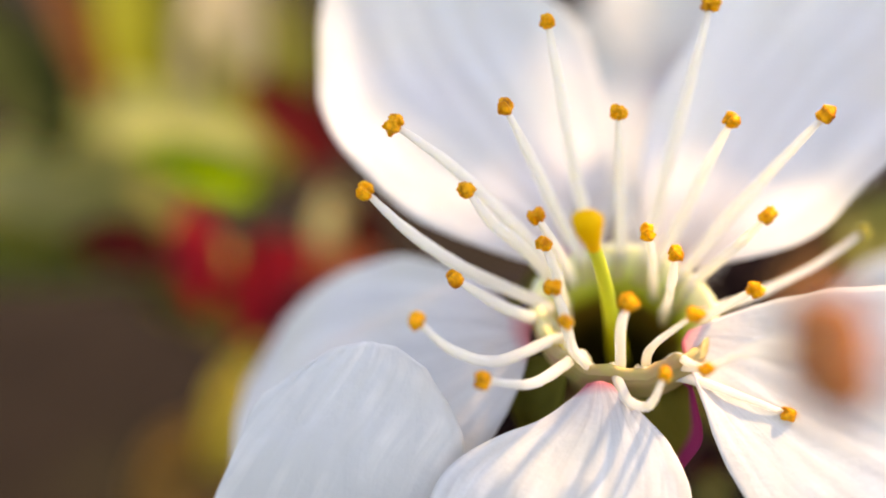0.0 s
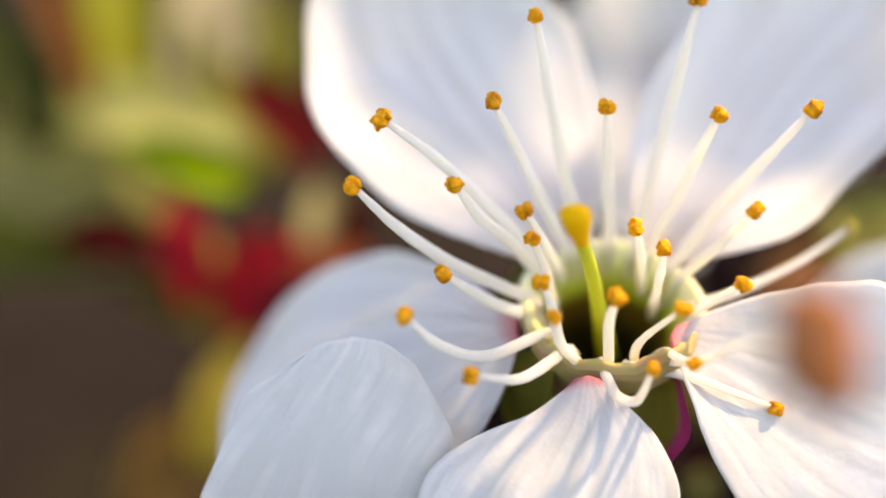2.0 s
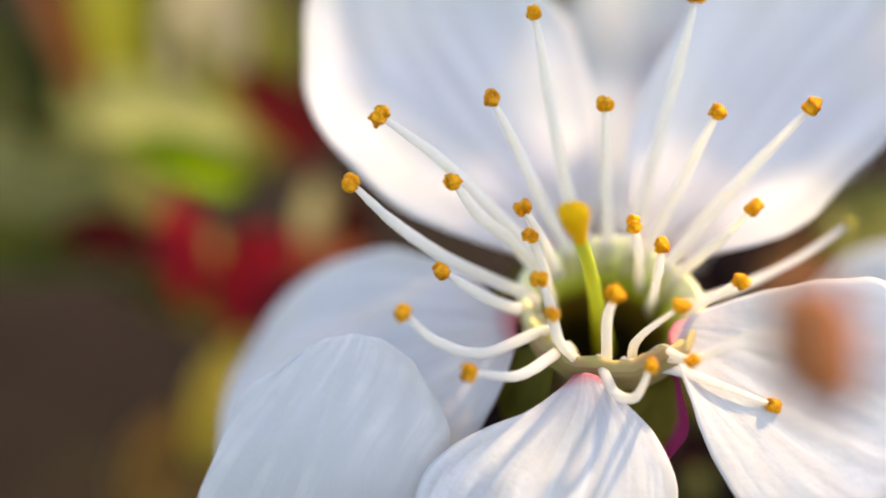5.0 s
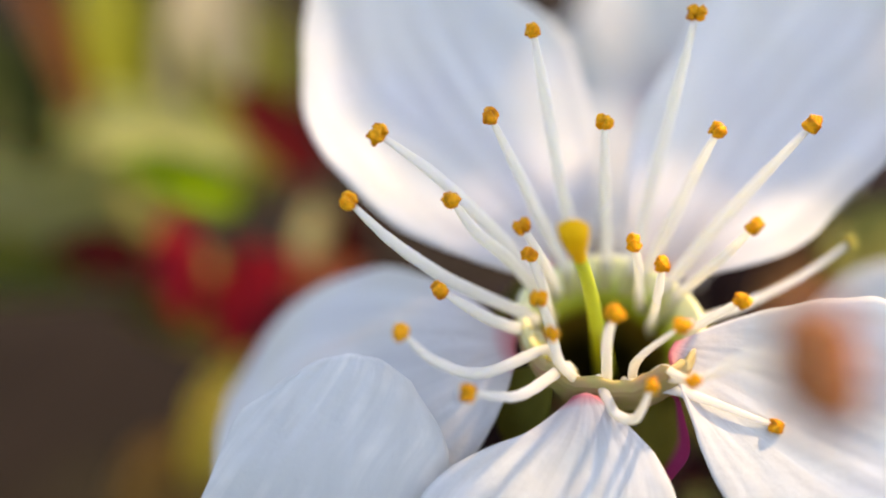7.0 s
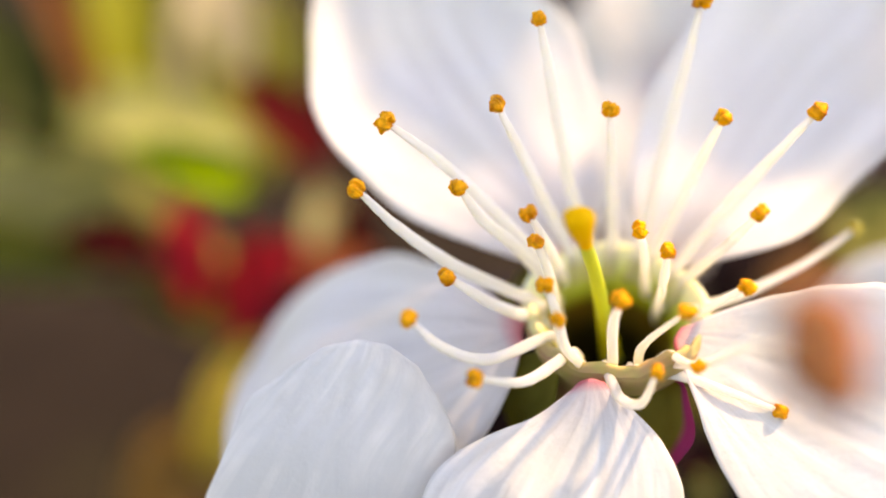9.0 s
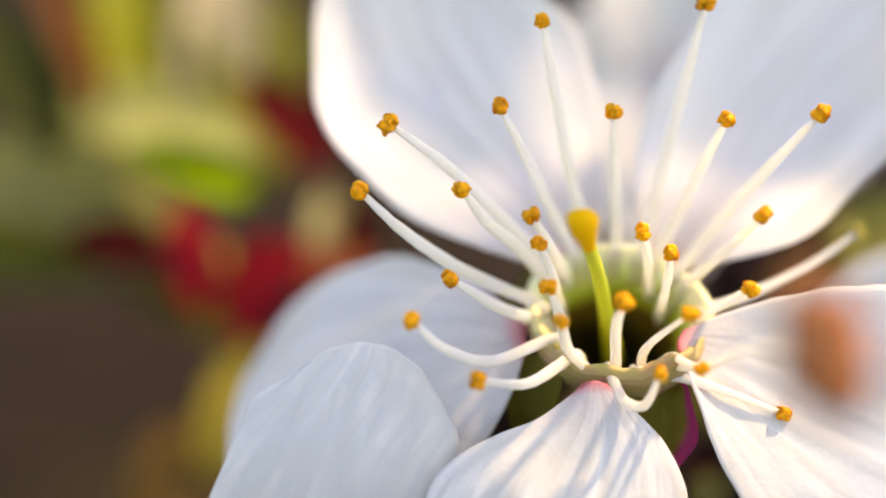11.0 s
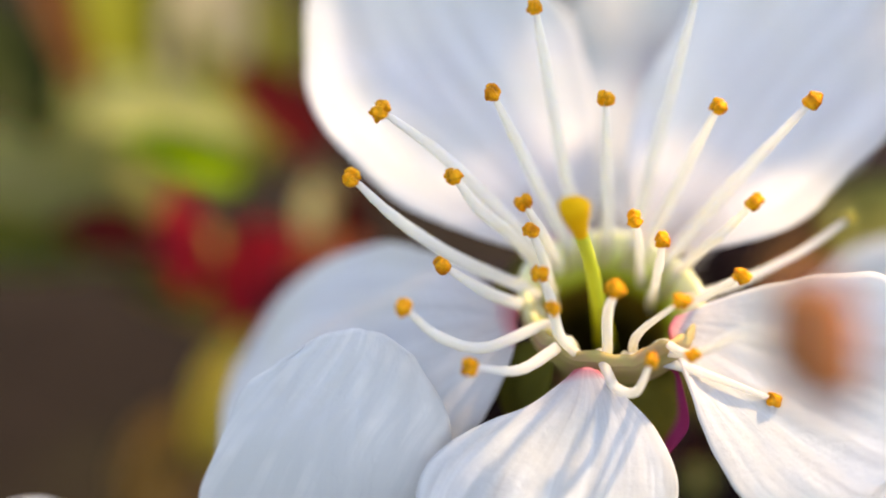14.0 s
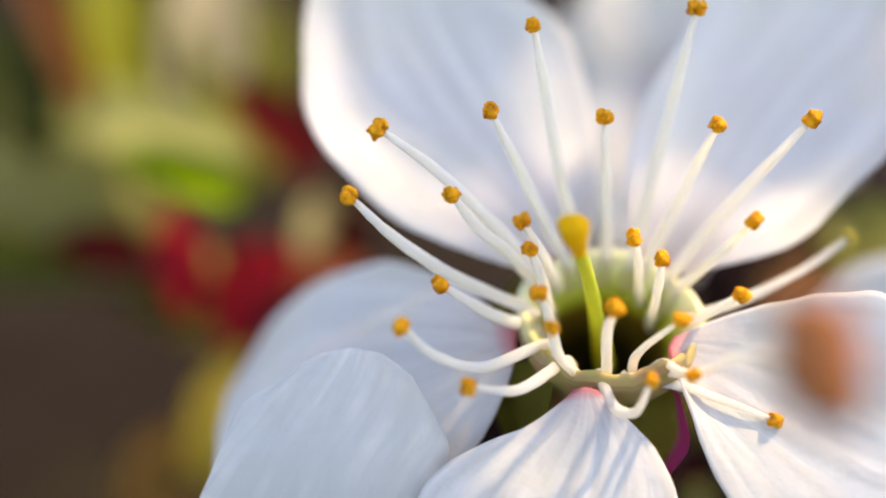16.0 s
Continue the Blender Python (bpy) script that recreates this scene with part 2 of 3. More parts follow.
def style_look(m):
    m.link(m.mix((0.54, 0.60, 0.04), (0.64, 0.66, 0.07), m.noise(900.0, 3.0)), m.bsdf.inputs["Base Color"])
    m.bsdf.inputs["Roughness"].default_value = 0.5
    m.bsdf.inputs["Specular IOR Level"].default_value = 0.15
    m.bsdf.inputs["Subsurface Weight"].default_value = 0.3
    m.bsdf.inputs["Subsurface Radius"].default_value = (0.9, 0.9, 0.2)
    m.bsdf.inputs["Subsurface Scale"].default_value = 0.0004


def stigma_look(m):
    g = m.noise(2600.0, 4.0)
    m.link(m.mix((0.94, 0.43, 0.006), (0.97, 0.54, 0.02), g), m.bsdf.inputs["Base Color"])
    m.bsdf.inputs["Roughness"].default_value = 0.7
    m.bsdf.inputs["Specular IOR Level"].default_value = 0.1
    m.link(m.bump(g, 0.5, 0.00006), m.bsdf.inputs["Normal"])


def bark_look(m):
    g = m.noise(420.0, 6.0, m.stretched("Object", (0.35, 1, 1)), 0.65)
    c = m.ramp(g, (0.3, (0.004, 0.003, 0.005)), (0.55, (0.016, 0.007, 0.007)), (0.75, (0.06, 0.022, 0.012)))
    m.link(c, m.bsdf.inputs["Base Color"])
    m.bsdf.inputs["Roughness"].default_value = 0.8
    m.bsdf.inputs["Specular IOR Level"].default_value = 0.08
    m.link(m.bump(g, 0.8, 0.0003), m.bsdf.inputs["Normal"])


def ground_look(m):
    big = m.noise(1.3, 4.0)
    fine = m.noise(40.0, 6.0, None, 0.7)
    # Brown soil set very dark: the ground's shade is put into its colour.
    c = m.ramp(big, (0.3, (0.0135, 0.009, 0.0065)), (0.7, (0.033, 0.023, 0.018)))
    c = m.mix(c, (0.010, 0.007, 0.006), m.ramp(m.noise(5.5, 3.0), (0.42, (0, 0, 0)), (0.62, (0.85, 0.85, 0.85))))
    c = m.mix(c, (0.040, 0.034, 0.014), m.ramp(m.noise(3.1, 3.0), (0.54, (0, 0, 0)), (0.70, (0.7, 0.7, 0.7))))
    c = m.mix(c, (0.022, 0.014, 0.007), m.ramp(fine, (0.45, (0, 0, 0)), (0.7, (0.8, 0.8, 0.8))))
    m.link(c, m.bsdf.inputs["Base Color"])
    m.bsdf.inputs["Roughness"].default_value = 0.95
    m.bsdf.inputs["Specular IOR Level"].default_value = 0.05
    m.link(m.bump(fine, 0.8, 0.02), m.bsdf.inputs["Normal"])


FILAMENT = solid("filament", filament_look)
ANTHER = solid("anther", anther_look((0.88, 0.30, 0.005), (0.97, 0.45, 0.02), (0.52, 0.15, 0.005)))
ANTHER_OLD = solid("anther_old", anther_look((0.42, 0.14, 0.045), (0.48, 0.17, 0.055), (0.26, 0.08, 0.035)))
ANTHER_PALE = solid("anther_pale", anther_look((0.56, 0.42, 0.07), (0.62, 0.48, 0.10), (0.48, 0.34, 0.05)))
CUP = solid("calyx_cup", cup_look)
TUBE = solid("calyx_tube", tube_look)
STYLE = solid("style", style_look)
STIGMA = solid("stigma", stigma_look)
BARK = solid("bark", bark_look)
GROUND = solid("ground", ground_look)


# ---- shapes ----
def part(name, bm, material, parent=None, label="", smooth=True):
    """Links a bmesh as one mesh object under a thing or a part."""
    mesh = bpy.data.meshes.new(name)
    bm.normal_update()
    bm.to_mesh(mesh)
    bm.free()
    for p in mesh.polygons:
        p.use_smooth = smooth
    mesh.materials.append(material)
    ob = new(name, mesh)
    ob.parent = parent
    return tagged(ob, label)


def spline(points, u):
    """A point at u (0 to 1) of the smooth curve through the points."""
    n = len(points) - 1
    i = min(int(u * n), n - 1)
    f = u * n - i
    p1, p2 = points[i], points[i + 1]
    p0 = points[i - 1] if i > 0 else p1 * 2 - p2
    p3 = points[i + 2] if i + 2 <= n else p2 * 2 - p1
    return 0.5 * (2 * p1 + (p2 - p0) * f + (2 * p0 - 5 * p1 + 4 * p2 - p3) * f * f + (3 * p1 - p0 - 3 * p2 + p3) * f ** 3)


def sheet(surface, across, along, thick):
    """A thin closed sheet: surface(u, v) in metres, u across and v along; UVs follow."""
    bm = bmesh.new()
    uv = bm.loops.layers.uv.new("UVMap")
    grid = [[surface(i / across, j / along) for i in range(across + 1)] for j in range(along + 1)]
    sides = []
    for sign in (0.5, -0.5):
        rows = []
        for j in range(along + 1):
            row = []
            for i in range(across + 1):
                du = grid[j][min(i + 1, across)] - grid[j][max(i - 1, 0)]
                dv = grid[min(j + 1, along)][i] - grid[max(j - 1, 0)][i]
                nrm = du.cross(dv)
                nrm = nrm.normalized() if nrm.length > 1e-12 else Vector((0, -1, 0))
                rim = 0.35 if i in (0, across) or j == along else 1
                row.append(bm.verts.new(grid[j][i] + nrm * thick * sign * rim))
            rows.append(row)
        sides.append(rows)

    def face(verts, coords):
        f = bm.faces.new(verts)
        for loop, c in zip(f.loops, coords):
            loop[uv].uv = c

    for s, rows in enumerate(sides):
        for j in range(along):
            for i in range(across):
                ij = [(i, j), (i + 1, j), (i + 1, j + 1), (i, j + 1)]
                if s:
                    ij.reverse()
                face([rows[b][a] for a, b in ij], [(a / across, b / along) for a, b in ij])
    ring = [(i, 0) for i in range(across)] + [(across, j) for j in range(along)]
    ring += [(i, along) for i in range(across, 0, -1)] + [(0, j) for j in range(along, 0, -1)]
    for (a, b), (c, d) in zip(ring, ring[1:] + ring[:1]):
        face([sides[0][d][c], sides[0][b][a], sides[1][b][a], sides[1][d][c]],
             [(c / across, d / along), (a / across, b / along), (a / across, b / along), (c / across, d / along)])
    return bm


def petal_sheet(stations, seed, ruffle=0.12, crimp=1.0, skew=0.0, across=64, along=56, notches=1.0, dimple=0.3):
    """A petal lofted over ribs; each rib is (one edge, middle, other edge) in mm."""
    ribs = [[Vector(p) for p in rib] for rib in stations]

    def surface(u, v):
        a, b, c = (spline([rib[i] for rib in ribs], v) for i in range(3))
        p = a * (1 - u) * (1 - 2 * u) + b * 4 * u * (1 - u) + c * u * (2 * u - 1)
        side = abs(u - 0.5) * 2
        size = ruffle * (0.25 + v) * (0.3 + side ** 3)
        wave = noise.noise_vector(p * 0.35 + Vector((seed, 0, 0))) * size * 1.4
        wave += noise.noise_vector(p * 1.1 + Vector((0, seed, 0))) * size * 0.45
        fold = math.sin(u * 38 + skew * v + seed + 4 * noise.noise(p * 0.22)) * 0.03 * v
        fold *= crimp
        fold += noise.noise(Vector((u * 26, v * 3.0, seed))) * 0.055 * (0.2 + v) * (1 - 0.6 * v) * min(1, 1 / crimp)
        fold += dimple * noise.noise(p * 0.27 + Vector((seed * 1.3, 0, seed))) * min(1, v * 2.5)
        edge = max(0, v - 0.8) * 5
        notch = (noise.noise(Vector((u * 5, seed, 0))) * 0.24 + noise.noise(Vector((u * 17, 0, seed))) * 0.06) * edge * edge * notches
        return (p + wave + Vector((0, fold, 0)) + (ribs[-1][1] - ribs[-2][1]).normalized() * notch) * MM

    return sheet(surface, across, along, 0.14 * MM)


def blade(base, tip, width, bow=0.2, cup=0.2, seed=0, power=0.8, rounded=False, facing=None, across=12, along=18, scale=1.0):
    """A leaf-like sheet from base to tip (mm): bow lifts its middle, cup hollows it across."""
    base, tip = Vector(base), Vector(tip)
    axis = tip - base
    front = Vector(facing) if facing else Vector((0, -1, 0))
    sideways = axis.cross(front).normalized()
    up = sideways.cross(axis).normalized()

    def surface(u, v):
        half = width * 0.5 * (0.06 + math.sin(math.pi * min(v ** power, 1)) ** 0.75 * 0.94)
        if rounded:
            half = width * 0.5 * (0.1 + 0.9 * math.sin(math.pi * min(0.04 + 0.95 * v ** 1.4, 1)) ** 0.45)
        s = (u - 0.5) * 2
        p = base + axis * v + sideways * s * half + up * (bow * axis.length * math.sin(math.pi * v) + cup * width * (s * s - 0.5))
        return (p + noise.noise_vector(p * (2.2 / max(width, 1)) + Vector((seed, seed, 0))) * width * 0.06) * MM * scale

    return sheet(surface, across, along, max(0.12, width * 0.02) * MM)


def tube(points, radii, sides=12, steps=16, wobble=0.0, seed=0, flat=None):
    """A tapered stem through points (mm), closed at both ends; flat: the side that it turns its breadth to, and its depth over its breadth."""
    pts = [Vector(p) for p in points]
    bm = bmesh.new()
    uv = bm.loops.layers.uv.new("UVMap")
    rings = []
    normal = None
    for j in range(steps + 1):
        v = j / steps
        here = spline(pts, v)
        way = (spline(pts, min(v + 0.01, 1)) - spline(pts, max(v - 0.01, 0))).normalized()
        broad = way.cross(Vector(flat[0]).normalized()) if flat else Vector()
        if broad.length > 0.35:
            normal = broad if normal is None or broad.dot(normal) > 0 else -broad
        elif normal is None:
            normal = way.orthogonal().normalized()
        normal = (normal - way * normal.dot(way)).normalized()
        other = way.cross(normal)
        r = spline([Vector((q, 0, 0)) for q in radii], v).x
        ring = []
        for i in range(sides):
            a = 2 * math.pi * i / sides
            p = here + (normal * math.cos(a) + other * math.sin(a) * (flat[1] if flat else 1)) * r
            if wobble:
                p += noise.noise_vector(p * (0.8 / max(r, 0.1)) + Vector((seed, 0, 0))) * r * wobble
            ring.append(bm.verts.new(p * MM))
        rings.append(ring)
    for j, (a, b) in enumerate(zip(rings, rings[1:])):
        for i in range(sides):
            f = bm.faces.new((a[i], a[(i + 1) % sides], b[(i + 1) % sides], b[i]))
            for loop, along in zip(f.loops, (j, j, j + 1, j + 1)):
                loop[uv].uv = (i / sides, along / steps)
    bm.faces.new(list(reversed(rings[0])))
    bm.faces.new(rings[-1])
    return bm


def lobed_anther(size, seed, burst, stretch=1.0, cleft=0.4):
    """Two boxy pollen sacs side by side with slits along them, in mm about the filament's end; z along the filament."""
    bm = bmesh.new()
    bmesh.ops.create_icosphere(bm, subdivisions=4, radius=1.0)
    uv = bm.loops.layers.uv.new("UVMap")
    for f in bm.faces:
        for loop in f.loops:
            loop[uv].uv = (loop.vert.co.x * 0.5 + 0.5, loop.vert.co.z * 0.5 + 0.5)
    rough = 0.46 if burst else 0.22
    tall = 1 + 0.25 * noise.noise(Vector((seed * 1.9, 3.0, 0.0)))
    for v in bm.verts:
        p = v.co.copy()
        groove = math.exp(-(p.x / 0.13) ** 2) * (0.62 if burst else cleft)
        seam = math.exp(-((abs(p.x) - 0.54) / 0.08) ** 2) * 0.13
        boxy = Vector([math.copysign(abs(q) ** (0.72 if cleft > 0.2 else 0.92), q) for q in p]) * 0.86
        p = boxy * (1 - groove * (0.35 + 0.65 * abs(p.y)) - seam)
        p.y *= 1 - 0.25 * p.z
        p += noise.noise_vector(p * 1.5 + Vector((seed * 3.7, 0, 0))) * rough
        p += noise.noise_vector(p * 4.5 + Vector((0, seed * 2.3, 0))) * rough * 0.3
        p += noise.noise_vector(p * 11.0 + Vector((seed, 0, 0))) * 0.035
        v.co = Vector((p.x * 0.42 * stretch, p.y * 0.36, p.z * 0.38 * tall + 0.16)) * size * MM
    return bm


def turn_to(way, spin):
    return Vector(way).to_track_quat("Z", "Y").to_matrix().to_4x4() @ pose(0, 0, 0, 0, 0, spin)


# ---- ground ----
def build_ground():
    bm = bmesh.new()
    n, half = 60, 400.0
    def spread(i):
        s = i / n * 2 - 1
        return half * (0.02 * s + 0.98 * s ** 5)
    rows = [[bm.verts.new((spread(i), spread(j) + 2.0, 0.02 * noise.noise(Vector((spread(i) * 3, spread(j) * 3, 0))))) for i in range(n + 1)] for j in range(n + 1)]
    for j in range(n):
        for i in range(n):
            bm.faces.new((rows[j][i], rows[j][i + 1], rows[j + 1][i + 1], rows[j + 1][i]))
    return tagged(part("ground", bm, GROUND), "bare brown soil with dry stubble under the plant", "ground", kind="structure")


build_ground()

# ---- branch and twigs ----
def build_branch():
    foot = RIG.inverted() @ Vector((-0.10, 0.16, -0.02)) * 1000
    bm = tube([(54.19, 84.00, 6.55), (36.94, 78.00, -1.25), (25.22, 74.00, -12.24), (15.39, 76.00, -23.93), (-8.55, 84.00, -44.57), foot * 0.5 + Vector((-20, 40, -30)), foot],
              [1.6, 2.2, 3.6, 4.2, 5.0, 7.0, 11.0], sides=24, steps=120, wobble=0.22)
    ob = part("branch", bm, BARK)
    ob.matrix_world = RIG
    tagged(ob, "dark reddish brown woody branch rising behind the blossom", "branch")
    bm = tube([(16.65, 76.00, -21.82), (4.56, 71.00, -10.17), (-3.35, 72.00, -4.74), (-9.67, 78.00, -4.27), (-15.15, 82.00, -5.40)], [1.8, 1.3, 1.1, 1.0, 0.9], sides=16, steps=50, wobble=0.25)
    part("twig", bm, BARK, ob, "thin side twig")
    bm = tube([(26.04, 74.00, -10.60), (19.41, 68.00, -2.97), (20.54, 68.00, -0.71), (24.63, 70.00, 0.43), (34.31, 76.00, 4.67)], [1.5, 1.5, 1.5, 1.7, 2.3], sides=16, steps=50, wobble=0.25)
    part("twig", bm, BARK, ob, "thin side twig")
    # Twig out of view, added to carry the shade-casting blossoms overhead.
    bm = tube([(54.19, 84.00, 6.55), (64, 78, 30), (66, 66, 52), (65, 56, 72), (68, 50, 105)], [1.6, 1.4, 1.2, 1.0, 0.6], sides=14, steps=50, wobble=0.25)
    part("twig", bm, BARK, ob, "thin side twig")


build_branch()

# ---- the blossom ----
# Ribs of the petals in mm about the middle of the calyx rim.
PETAL_BACK_LEFT = [
    ((-1.57, 3.50, 1.47), (-1.01, 3.80, 1.52), (-0.49, 3.80, 1.59)),
    ((-5.25, 2.00, 2.32), (-3.25, 3.40, 5.07), (-0.03, 4.40, 5.25)),
    ((-10.00, 2.50, 4.64), (-5.61, 5.20, 8.50), (0.13, 5.40, 8.53)),
    ((-13.18, 4.30, 9.04), (-8.02, 7.00, 12.46), (-0.86, 6.80, 12.97)),
    ((-13.47, 7.50, 15.63), (-9.03, 8.50, 16.75), (-3.60, 7.00, 15.78)),
    ((-11.78, 8.60, 18.80), (-8.76, 9.00, 19.91), (-5.77, 8.00, 18.59)),
]
PETAL_BACK_RIGHT = [
    ((1.97, 3.80, 1.46), (2.49, 3.80, 1.36), (2.94, 3.50, 1.27)),
    ((1.07, 2.50, 5.02), (4.48, 4.00, 4.84), (5.07, 1.50, 2.01)),
    ((2.01, 4.00, 8.74), (7.44, 6.00, 8.47), (8.27, 1.50, 2.87)),
    ((4.18, 6.00, 12.26), (10.41, 7.50, 12.00), (10.89, 2.50, 5.02)),
    ((6.78, 7.50, 16.19), (13.62, 8.50, 15.33), (14.10, 4.00, 7.96)),
    ((9.92, 8.50, 18.46), (14.69, 9.00, 17.75), (16.60, 7.00, 13.01)),
]
PETAL_SIDE_RIGHT = [
    ((2.40, -1.40, -0.84), (2.03, -1.80, -1.29), (2.14, -2.10, -1.85)),
    ((4.53, -1.20, -0.05), (3.42, -1.70, -2.42), (2.53, -2.70, -3.30)),
    ((6.40, -1.80, 0.56), (5.76, -2.70, -3.97), (3.15, -3.30, -5.41)),
    ((8.37, -2.60, 1.04), (7.71, -3.70, -5.11), (4.11, -4.10, -7.51)),
    ((10.24, -3.40, 0.74), (9.49, -4.60, -6.00), (6.02, -4.80, -8.71)),
    ((11.17, -4.20, -1.37), (10.57, -5.00, -5.07), (8.59, -5.20, -7.75)),
]
PETAL_FRONT = [
    ((-1.99, -3.10, -2.85), (-1.54, -3.10, -2.67), (-1.06, -3.10, -2.85)),
    ((-3.72, -2.80, -4.22), (-1.57, -3.25, -3.99), (0.06, -2.80, -3.84)),
    ((-6.18, -3.00, -5.29), (-2.04, -3.50, -5.59), (1.35, -3.00, -5.25)),
    ((-7.62, -3.30, -6.51), (-2.75, -3.90, -7.24), (1.94, -3.50, -6.90)),
    ((-8.05, -3.50, -8.21), (-3.23, -4.30, -8.64), (1.71, -3.80, -8.57)),
    ((-6.42, -3.70, -9.68), (-3.34, -4.40, -9.89), (-0.15, -3.90, -9.62)),
]
PETAL_SIDE_LEFT = [
    ((-3.79, 0.20, -0.73), (-3.97, 0.00, -1.12), (-3.94, -0.20, -1.58)),
    ((-6.49, 2.00, 1.25), (-6.53, 0.50, -1.11), (-4.63, -0.50, -3.62)),
    ((-10.12, 6.50, 2.07), (-9.70, 1.30, -1.67), (-5.85, -0.50, -5.73)),
    ((-14.47, 10.00, 0.24), (-13.28, 2.50, -3.29), (-8.67, -0.50, -8.32)),
    ((-17.62, 11.00, -3.96), (-16.32, 4.00, -6.86), (-11.96, -0.50, -9.73)),
    ((-17.71, 7.00, -6.35), (-16.70, 2.00, -8.46), (-14.39, 0.00, -9.87)),
]
PETAL_CURLED = [
    ((-17.01, 0.00, -10.35), (-12.84, -1.00, -10.98), (-7.96, -1.50, -9.90)),
    ((-17.14, -1.00, -8.19), (-11.98, -2.50, -7.81), (-6.93, -2.00, -7.94)),
    ((-16.45, -1.50, -6.46), (-11.71, -3.00, -5.47), (-6.77, -2.00, -6.12)),
    ((-15.88, -1.50, -4.97), (-11.27, -3.00, -3.92), (-6.96, -2.20, -4.84)),
    ((-15.15, -1.70, -3.72), (-10.90, -2.90, -2.34), (-7.50, -2.30, -3.54)),
    ((-13.81, -2.00, -2.58), (-10.86, -2.50, -1.22), (-8.36, -2.40, -2.27)),
]

HEART = Vector((7.64, 43.00, -2.47))
TIP_BACK = 46     # degrees by which the cup's mouth leans up from the lens
blossom = tagged(new("blossom"), "open white blossom with orange anthers and green heart", "flower", group="blossoms on the twig")
blossom.matrix_world = RIG @ Matrix.Translation(HEART * MM)
CUP_TURN = pose(0, 0, 0, 90 - TIP_BACK, 0, 0)


def turned(parent, name, profile_points, material, label):
    """A round body turned about the cup's axis from (radius, height) pairs in mm."""
    profile = [Vector((r, 0, h)) for r, h in profile_points]
    bm = bmesh.new()
    sides, steps, rings = 64, 40, []
    for j in range(steps + 1):
        p = spline(profile, j / steps)
        ring = []
        for i in range(sides):
            a = 2 * math.pi * i / sides
            r = max(p.x, 0.001) * (1 + 0.02 * math.sin(5 * a + 1) + 0.015 * noise.noise(Vector((math.cos(a) * 2, math.sin(a) * 2, p.z))))
            lift = 0.12 * noise.noise(Vector((math.cos(a) * 3.1, math.sin(a) * 3.1, 4.0))) * max(0, 1 + p.z)
            lift += (0.20 + 0.65 * noise.noise(Vector((math.cos(a) * 6, math.sin(a) * 6, 7.0)))) * max(0, -math.sin(a)) ** 1.5 * max(0, 1 + p.z)
            lift += 0.65 * math.exp(-((a - 5.2) / 0.36) ** 2) * max(0, 1 + p.z)
            ring.append(bm.verts.new(Vector((r * math.cos(a), r * math.sin(a), p.z + lift)) * MM))
        rings.append(ring)
    for a, b in zip(rings, rings[1:]):
        for i in range(sides):
            bm.faces.new((a[i], b[i], b[(i + 1) % sides], a[(i + 1) % sides]))
    ob = part(name, bm, material, parent, label)
    ob.matrix_basis = CUP_TURN
    return ob


def build_cup(parent):
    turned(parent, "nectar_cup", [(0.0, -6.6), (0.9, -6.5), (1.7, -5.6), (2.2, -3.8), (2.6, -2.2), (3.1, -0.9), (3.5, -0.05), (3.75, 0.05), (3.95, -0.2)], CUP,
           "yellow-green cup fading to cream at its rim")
    turned(parent, "calyx_tube", [(3.95, -0.2), (3.98, -0.6), (3.5, -1.9), (3.0, -3.8), (2.5, -5.6), (1.5, -6.9), (0.0, -7.3)], TUBE,
           "olive brown calyx tube tinged pink")


def build_sepals(parent):
    for k in range(5):
        a = radians((302 if k == 0 else 288) + 72 * k)
        b = radians(269) if k == 0 else a
        foot, out = Vector((math.cos(a), math.sin(a), 0)), Vector((math.cos(b), math.sin(b), 0))
        tip = out * 4.9 + Vector((0, 0, -5.4)) if k == 4 else out * 6.3 + Vector((0, 0, -5.2))
        bm = blade(foot * 3.5 + Vector((0, 0, -0.9)), tip, 2.8 if k == 4 else 3.6, bow=0.12, cup=0.08, seed=k, power=0.7,
                   facing=(0, 0, 1), across=24, along=36)
        part("sepal", bm, SEPAL if k else SEPAL_FLUSHED, parent, "olive green sepal" if k else "olive green sepal with a magenta edge").matrix_basis = CUP_TURN


def build_pedicel(parent):
    bm = tube([CUP_TURN @ Vector((0, 0, -6.9)), CUP_TURN @ Vector((0.3, -0.5, -10)), Vector((6.63, 19.00, -6.41)), Vector((14.72, 31.00, -12.22))],
              [0.75, 0.6, 0.6, 0.8], steps=24)
    part("pedicel", bm, SEPAL, parent, "slim green flower stalk")


